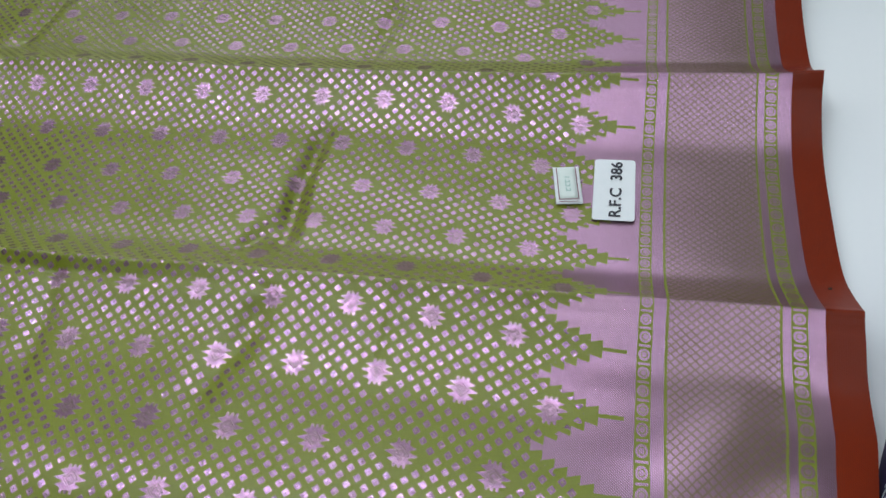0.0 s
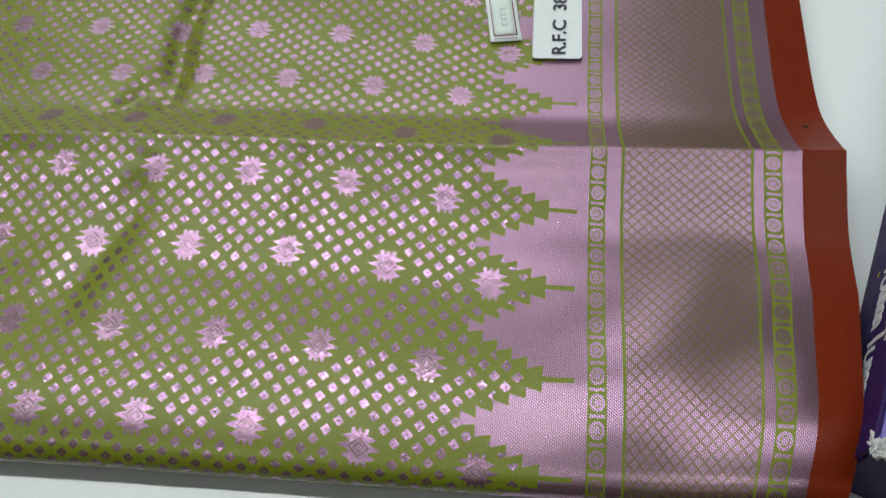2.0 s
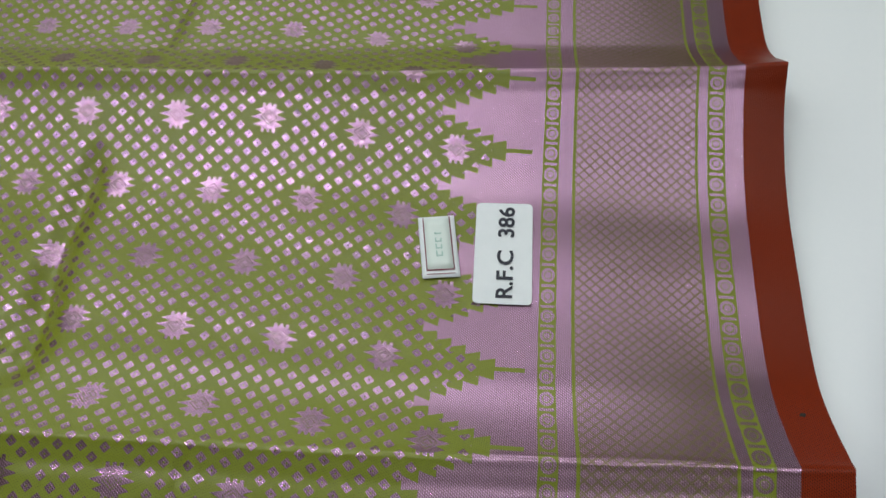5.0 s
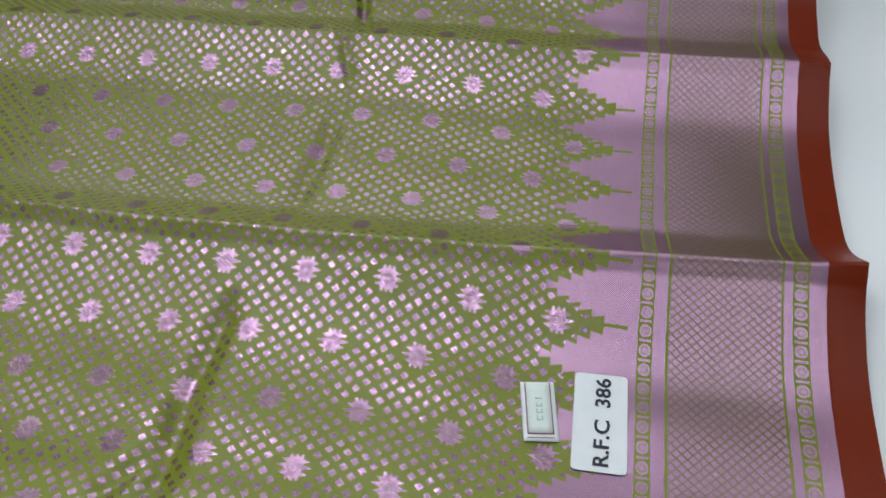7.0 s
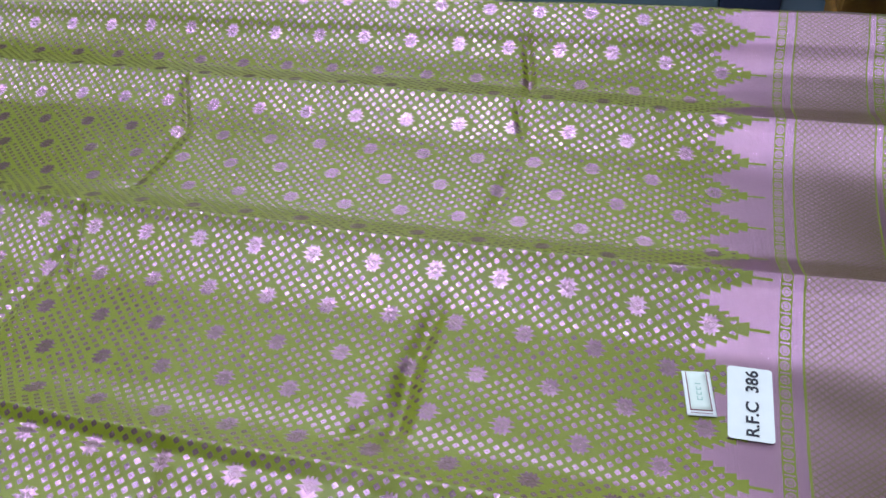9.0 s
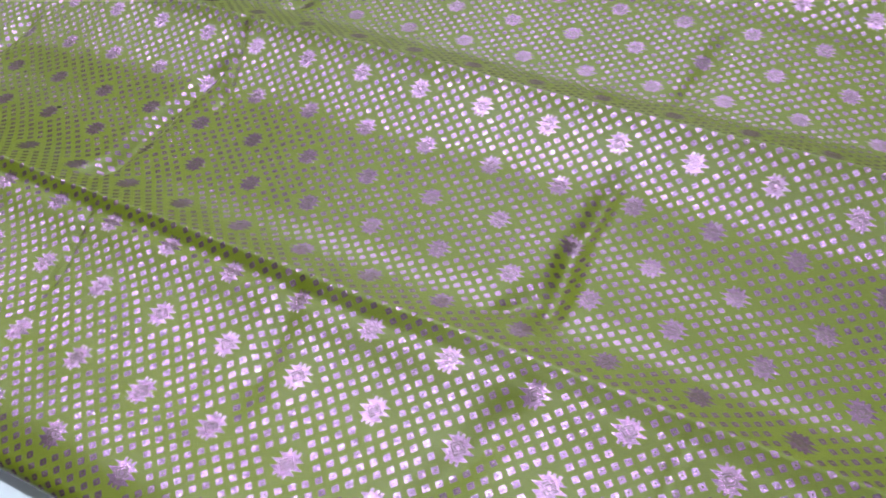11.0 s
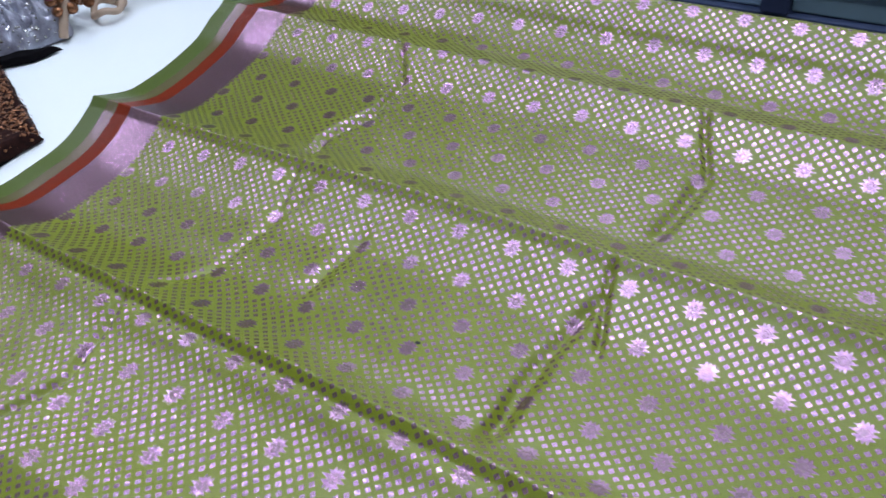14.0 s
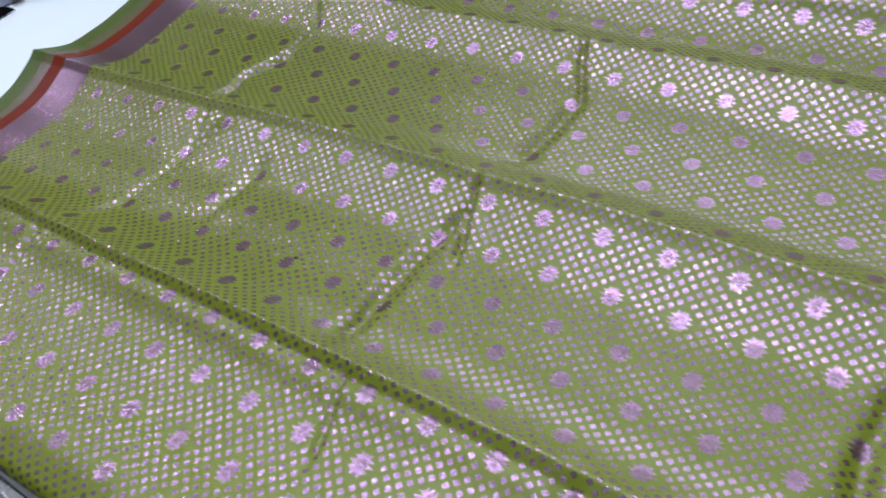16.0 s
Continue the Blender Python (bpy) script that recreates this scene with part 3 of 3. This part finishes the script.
tag = tagged(empty("price_label", (-0.005, -0.052, 0)), "small white label with maroon frame lines and faint writing", "label")
L = [(-0.0100, -0.0663), (0.0062, -0.0645), (0.0010, -0.0343), (-0.0150, -0.0363)]


def at_label(s, t):
    a = [Vector(q) for q in L]
    return tuple(a[0] * (1 - s) * (1 - t) + a[1] * s * (1 - t) + a[2] * s * t + a[3] * (1 - s) * t)


def label_bar(name, s0, s1, t0, t1, material, lift):
    onto(tag, patch(name, [at_label(s0, t0), at_label(s1, t0), at_label(s1, t1), at_label(s0, t1)], material, lift, None, 0.0001, 4, 8))


onto(tag, patch("paper", L, PAPER, 0.0016, None))
label_bar("field", 0.14, 0.86, 0.13, 0.97, MINT_PAPER, 0.0018)
for s0, s1, t0, t1 in ((0.12, 0.15, 0.12, 0.98), (0.85, 0.88, 0.12, 0.98), (0.12, 0.88, 0.11, 0.13), (0.12, 0.88, 0.05, 0.062)):
    label_bar("frame_line", s0, s1, t0, t1, RED_INK, 0.0020)
for t0, w in ((0.34, 0.09), (0.46, 0.08), (0.57, 0.07), (0.70, 0.03)):
    label_bar("writing_bar", 0.42, 0.60, t0, t0 + 0.018, GREEN_INK, 0.0020)
    label_bar("writing_bar", 0.42, 0.455, t0, t0 + w, GREEN_INK, 0.0020)
    label_bar("writing_bar", 0.565, 0.60, t0, t0 + w * 0.8, GREEN_INK, 0.0020)

# ---- the purple carton ----
BX = Matrix.Translation((0.131, -0.277, TOP + 0.001)) @ Matrix.Rotation(math.atan2(-0.063, 0.182), 4, "Z")
CH = 0.048
carton = tagged(empty("carton"), "purple printed card carton with a torn corner", "carton")
carton.matrix_basis = BX


def carton_part(name, bm, mat, label=""):
    return part(name, bm, mat, carton, label)


carton_part("side_panel", box(0, 0.0016, 0.001, 0.34, 0, CH, 0.0005), PURPLE, "dark purple side with a white emblem")
carton_part("top_panel", box(0.0018, 0.22, 0.001, 0.34, CH - 0.0016, CH, 0.0004), LILAC, "lilac printed top")
carton_part("end_panel", box(0.0018, 0.22, 0.0, 0.0015, 0, CH - 0.0018, 0.0004), PURPLE)
carton_part("bottom_panel", box(0.0018, 0.22, 0.0017, 0.34, 0, 0.0016), PURPLE)
carton_part("far_panel", box(0.0018, 0.22, 0.3385, 0.34, 0.0018, CH - 0.0018), PURPLE)
carton_part("right_panel", box(0.2185, 0.22, 0.0017, 0.3383, 0.0018, CH - 0.0018), PURPLE)


def stroke(points, width, x, mat, name, thick=0.0004):
    """A rounded stroke on the carton's side, through points (along, up)."""
    cu = bpy.data.curves.new(name, "CURVE")
    cu.dimensions, cu.bevel_depth, cu.bevel_resolution, cu.use_fill_caps = "3D", width / 2, 2, True
    sp = cu.splines.new("BEZIER")
    sp.bezier_points.add(len(points) - 1)
    for bp, (a, b) in zip(sp.bezier_points, points):
        bp.co = (0, a + 0.013, b * 1.00 + 0.014)
        bp.handle_left_type = bp.handle_right_type = "AUTO"
    ob = bpy.data.objects.new(name, cu)
    scene.collection.objects.link(ob)
    bpy.context.view_layer.update()
    me = bpy.data.meshes.new_from_object(ob.evaluated_get(bpy.context.evaluated_depsgraph_get()))
    bpy.data.objects.remove(ob)
    for v in me.vertices:
        v.co.x = x + v.co.x * 0.12
    me.materials.clear()
    me.materials.append(mat)
    return me


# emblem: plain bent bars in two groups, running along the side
for a, kind in ((0.0800, "tall"), (0.0735, "tall"), (0.0665, "cup"), (0.0580, "wave"), (0.0490, "wave"), (0.0385, "tall"), (0.0320, "cup"), (0.0240, "wave"), (0.0150, "wave")):
    if kind == "tall":
        pts = [(a + 0.002, 0.0235), (a, 0.024), (a - 0.0006, 0.015), (a - 0.001, 0.0070)]
    elif kind == "cup":
        pts = [(a + 0.002, 0.0150), (a + 0.001, 0.0075), (a - 0.002, 0.0075), (a - 0.003, 0.0150)]
    else:
        pts = [(a + 0.003, 0.0070), (a + 0.002, 0.0145), (a - 0.0005, 0.0075), (a - 0.002, 0.0145), (a - 0.004, 0.0070)]
    carton_part("emblem_bar", stroke(pts, 0.0023, -0.0002, PRINT_WHITE, "emblem_bar"), PRINT_WHITE)
carton_part("emblem_bar", stroke([(0.084, 0.023), (0.079, 0.0262), (0.073, 0.0245)], 0.0022, -0.0002, PRINT_WHITE, "emblem_bar"), PRINT_WHITE)
carton_part("emblem_bar", stroke([(0.0425, 0.022), (0.039, 0.0255), (0.033, 0.0245)], 0.0022, -0.0002, PRINT_WHITE, "emblem_bar"), PRINT_WHITE)
star = bmesh.new()
ring = [star.verts.new((-0.0004, 0.0875 + math.sin(i * math.pi / 5) * (0.0022 if i % 2 == 0 else 0.0009), 0.0150 + math.cos(i * math.pi / 5) * (0.0022 if i % 2 == 0 else 0.0009))) for i in range(10)]
star.faces.new(ring)
bmesh.ops.solidify(star, geom=star.faces[:], thickness=0.0002)
carton_part("emblem_star", star, YELLOW, "small yellow star")
carton_part("printed_panel", box(0.030, 0.20, 0.045, 0.075, CH + 0.0001, CH + 0.0004, 0.0001), ORANGE, "orange printed panel")
carton_part("printed_panel", box(0.030, 0.20, 0.085, 0.125, CH + 0.0001, CH + 0.0004, 0.0001), ORANGE, "orange printed panel")
carton_part("printed_line", box(0.024, 0.20, 0.0785, 0.0815, CH + 0.0001, CH + 0.0004, 0.0001), LEAF, "green printed line")
torn = bmesh.new()
bmesh.ops.create_icosphere(torn, subdivisions=4, radius=1)
for v in torn.verts:
    d = v.co.copy()
    v.co = Vector((d.x * 0.0034, d.y * 0.0040, d.z * 0.0024)) * (1 + 0.75 * noise.noise(d * 2.1 + Vector((3, 1, 7))) + 0.3 * noise.noise(d * 6))
    v.co += Vector((0.003, 0.002, CH - 0.001))
carton_part("torn_corner", torn, TORN, "crumpled white torn card corner")
torn = bmesh.new()
bmesh.ops.create_icosphere(torn, subdivisions=4, radius=1)
for v in torn.verts:
    d = v.co.copy()
    v.co = Vector((d.x * 0.0045, d.y * 0.0013, d.z * 0.0016)) * (1 + 0.6 * noise.noise(d * 2.4 + Vector((9, 1, 2))) + 0.3 * noise.noise(d * 6))
    v.co += Vector((0.012, 0.001, CH - 0.001))
carton_part("torn_corner", torn, TORN, "crumpled white torn card edge")


# ---- garments heaped at the table's left end ----
def soft_sheet(name, outline, height, material, seed, n=60, amp=0.012, freq=18, parent=None, label="", thick=0.0012, rim=0.12, ridged=False, stray=0.012):
    """A rumpled cloth over a four-cornered plan, that lies on the table at its rim."""
    c = [Vector(q) for q in outline]
    s, t = np.meshgrid(np.linspace(0, 1, n), np.linspace(0, 1, n))
    X, Y, Z = np.zeros_like(s), np.zeros_like(s), np.zeros_like(s)
    for i in range(n):
        for j in range(n):
            a, b = s[i, j], t[i, j]
            q = c[0] * (1 - a) * (1 - b) + c[1] * a * (1 - b) + c[2] * a * b + c[3] * (1 - a) * b
            e = min(a, 1 - a, b, 1 - b)
            f = min(1, e / rim) ** 0.6
            k = Vector((q.x * freq + seed, q.y * freq, seed * 1.7))
            h = noise.noise(k) + 0.5 * noise.noise(k * 2.3) + 0.25 * noise.noise(k * 5.1)
            if ridged:
                h = 0.9 - 2.0 * abs(noise.noise(k)) - 0.9 * abs(noise.noise(k * 2.4))
            w = stray * noise.noise(Vector((q.x * 30, q.y * 30, seed)))
            X[i, j], Y[i, j] = q.x + w * (1 - f * 0.5), q.y + w * (1 - f)
            Z[i, j] = max(TOP + 0.0022, TOP + 0.002 + f * (height + amp * h))
    ob = part(name, grid_mesh(name, X, Y, Z, material), material, parent, label)
    thicken(ob, thick)
    return ob, (X, Y, Z)


def sequins(name, XYZ, count, radius, material, parent, seed, lift=0.0012, where=None):
    rng = random.Random(seed)
    X, Y, Z = XYZ
    h, w = X.shape
    verts, faces = [], []
    done = 0
    while done < count:
        i, j = rng.randrange(1, h - 1), rng.randrange(1, w - 1)
        if where and not where(j / w, i / h):
            continue
        done += 1
        nrm = Vector((X[i, j + 1] - X[i, j - 1], Y[i, j + 1] - Y[i, j - 1], Z[i, j + 1] - Z[i, j - 1])).cross(
            Vector((X[i + 1, j] - X[i - 1, j], Y[i + 1, j] - Y[i - 1, j], Z[i + 1, j] - Z[i - 1, j]))).normalized()
        if nrm.z < 0:
            nrm = -nrm
        nrm = (nrm + Vector((rng.uniform(-.5, .5), rng.uniform(-.5, .5), 0))).normalized()
        o = Vector((X[i, j], Y[i, j], Z[i, j])) + nrm * lift + Vector((rng.uniform(-1, 1), rng.uniform(-1, 1), 0)) * 0.002
        u = nrm.orthogonal().normalized()
        v = nrm.cross(u)
        r = radius * rng.uniform(0.6, 1.3)
        b = len(verts)
        verts.append(tuple(o + nrm * r * 0.4))
        for q in range(6):
            verts.append(tuple(o + (u * math.cos(q * math.pi / 3) + v * math.sin(q * math.pi / 3)) * r))
        faces += [(b, b + 1 + q, b + 1 + (q + 1) % 6) for q in range(6)]
    return tagged(part(name, mesh_of(name, verts, faces, material), material, parent), kind="stuff")


black = tagged(empty("black_dupatta"), "black velvet cloth edged with a copper sequin trim on the table", "cloth")
soft_sheet("cloth", [(-1.52, -0.32), (-1.070, -0.190), (-1.066, -0.048), (-1.240, 0.020)], 0.009, BLACK_CLOTH, 3.1, amp=0.004, stray=0.003, parent=black, thick=0.002)
_, trim = soft_sheet("sequin_trim", [(-1.080, -0.076), (-1.062, -0.045), (-1.236, 0.024), (-1.252, -0.006)], 0.013, TRIM_BASE, 5.2, n=50, amp=0.002, stray=0.0015, freq=60, parent=black, label="copper brown sequined trim", thick=0.002, rim=0.1)
sequins("sequin_scatter", trim, 760, 0.0014, COPPER, black, 8)
_, trim2 = soft_sheet("sequin_trim", [(-1.112, -0.150), (-1.094, -0.052), (-1.062, -0.046), (-1.080, -0.145)], 0.014, TRIM_BASE, 6.2, n=40, amp=0.002, stray=0.0015, freq=60, parent=black, label="copper brown sequined trim", thick=0.002, rim=0.1)
sequins("sequin_scatter", trim2, 800, 0.0015, COPPER, black, 9)

citron = tagged(empty("citron_cloth"), "folded citron green satin cloth with cream piping", "cloth")
soft_sheet("cloth", [(-1.58, -0.16), (-1.262, -0.085), (-1.285, -0.006), (-1.55, 0.04)], 0.026, CITRON, 7.7, amp=0.007, freq=14, parent=citron, thick=0.002)
soft_sheet("piping", [(-1.268, -0.087), (-1.257, -0.085), (-1.280, -0.003), (-1.291, -0.006)], 0.026, CREAM, 2.7, n=24, amp=0.002, parent=citron, thick=0.001, rim=0.3, label="cream piped edge")

heap = tagged(empty("tissue_garment"), "rumpled silver tissue garment with sequins and a dark hem", "garment")
_, h1 = soft_sheet("bodice", [(-1.52, -0.005), (-1.258, 0.006), (-1.222, 0.108), (-1.46, 0.31)], 0.034, SILVER_NET, 11.3, n=150, amp=0.024, freq=42, rim=0.07, parent=heap, label="silver grey crumpled tissue", ridged=True)
sequins("sequin_scatter", h1, 1500, 0.0018, SILVER, heap, 21, lift=0.0018)
_, h2 = soft_sheet("skirt", [(-1.64, -0.05), (-1.318, -0.008), (-1.318, 0.060), (-1.62, 0.20)], 0.046, MAROON_NET, 4.6, n=120, amp=0.026, freq=40, parent=heap, label="mauve crumpled tissue", ridged=True)
sequins("sequin_scatter", h2, 600, 0.0017, SILVER, heap, 22, lift=0.0018)
soft_sheet("hem", [(-1.275, -0.002), (-1.216, 0.052), (-1.204, 0.086), (-1.262, 0.034)], 0.009, BLACK_CLOTH, 1.9, n=40, amp=0.004, parent=heap, label="dark hem")

orn = tagged(empty("ribbon_ornament", (-1.23, 0.15, TOP)), "beige ribbon ornament with ruby and copper beads", "ornament")


def tube_mesh(points, radius, material, name, flat=1.0, cyclic=False):
    cu = bpy.data.curves.new(name, "CURVE")
    cu.dimensions, cu.bevel_depth, cu.bevel_resolution, cu.use_fill_caps = "3D", radius, 3, True
    sp = cu.splines.new("BEZIER")
    sp.bezier_points.add(len(points) - 1)
    sp.use_cyclic_u = cyclic
    for bp, q in zip(sp.bezier_points, points):
        bp.co = q
        bp.handle_left_type = bp.handle_right_type = "AUTO"
    ob = bpy.data.objects.new(name, cu)
    scene.collection.objects.link(ob)
    bpy.context.view_layer.update()
    me = bpy.data.meshes.new_from_object(ob.evaluated_get(bpy.context.evaluated_depsgraph_get()))
    bpy.data.objects.remove(ob)
    me.materials.clear()
    me.materials.append(material)
    return me


def ring_points(cx, cy, cz, rx, ry, k=8):
    return [(cx + rx * math.cos(i * 2 * math.pi / k), cy + ry * math.sin(i * 2 * math.pi / k), cz + 0.006 * math.sin(i * 2.1)) for i in range(k)]


onto(orn, part("loop", tube_mesh(ring_points(-1.212, 0.168, TOP + 0.012, 0.020, 0.020), 0.0042, BEIGE, "loop", cyclic=True), BEIGE))
onto(orn, part("ribbon", tube_mesh([(-1.218, 0.100, TOP + 0.006), (-1.226, 0.122, TOP + 0.034), (-1.240, 0.148, TOP + 0.052), (-1.225, 0.20, TOP + 0.035)], 0.0055, BEIGE, "ribbon"), BEIGE))
onto(orn, part("ribbon", tube_mesh([(-1.222, 0.178, TOP + 0.014), (-1.208, 0.205, TOP + 0.03), (-1.175, 0.235, TOP + 0.012)], 0.007, BEIGE, "ribbon"), BEIGE))
rng = random.Random(5)
for i in range(22):
    b = bmesh.new()
    r = rng.uniform(0.004, 0.008)
    bmesh.ops.create_icosphere(b, subdivisions=2, radius=r, matrix=Matrix.Translation((-1.242 + rng.uniform(-.022, .022), 0.138 + rng.uniform(-.028, .028), TOP + 0.016 + rng.uniform(0, 0.04))))
    for v in b.verts:
        v.co += v.normal * 0.001 * noise.noise(v.co * 400)
    onto(orn, part("bead", b, RUBY if i % 4 == 0 else COPPER))

# ---- beyond the table: a low cabinet with navy frame ----
cab = tagged(empty("cabinet", (0, 0.62, GROUND)), "low cabinet with a navy frame and pale blue panels", "cabinet")
FY, ZT = 0.62, -0.135
onto(cab, part("base", box(-1.75, 0.9, 0.50, FY + 0.45, GROUND, ZT - 0.025, 0.004), NAVY))
onto(cab, part("back_panel", box(-1.75, 0.9, FY + 0.43, FY + 0.45, ZT - 0.024, 0.26, 0.003), GREY_BLUE))
onto(cab, part("top_board", box(-1.75, 0.9, FY, FY + 0.45, 0.261, 0.29, 0.003), NAVY))
onto(cab, part("bottom_rail", box(-1.75, 0.9, FY, FY + 0.03, ZT - 0.024, ZT, 0.003), NAVY))
for a, b in ((-1.75, -1.71), (-1.05, -1.015), (-0.541, -0.507), (0.013, 0.084), (0.42, 0.455), (0.86, 0.90)):
    onto(cab, part("post", box(a, b, FY - 0.004, FY + 0.03, ZT + 0.001, 0.26, 0.004), NAVY))
for a, b, mat in ((-1.709, -1.051, PALE_BLUE), (-1.014, -0.542, PALE_BLUE), (-0.506, 0.012, GREY_BLUE), (0.085, 0.419, PALE_BLUE), (0.456, 0.859, PALE_BLUE)):
    door = onto(cab, part("door_panel", box(a, b, FY + 0.010, FY + 0.022, ZT + 0.001, 0.258, 0.003), mat))
    onto(cab, part("glazing_bar", box(a, b, FY + 0.002, FY + 0.009, ZT + 0.055, ZT + 0.072, 0.002), NAVY))

stack = tagged(empty("cloth_stack", (0.24, 0.56, ZT - 0.025)), "stack of folded ochre and brown cloths on the cabinet base", "cloth")
for i in range(7):
    z = ZT - 0.0245 + i * 0.022
    rngs = random.Random(40 + i)
    b = box(0.125 + rngs.uniform(0, 0.008), 0.38 + rngs.uniform(-0.01, 0.01), 0.512 + rngs.uniform(0, 0.006), 0.610, z, z + 0.0215, 0.007, 3)
    for v in b.verts:
        v.co.z += 0.0006 * noise.noise(v.co * 40)
    onto(stack, part("folded_cloth", b, OCHRE))
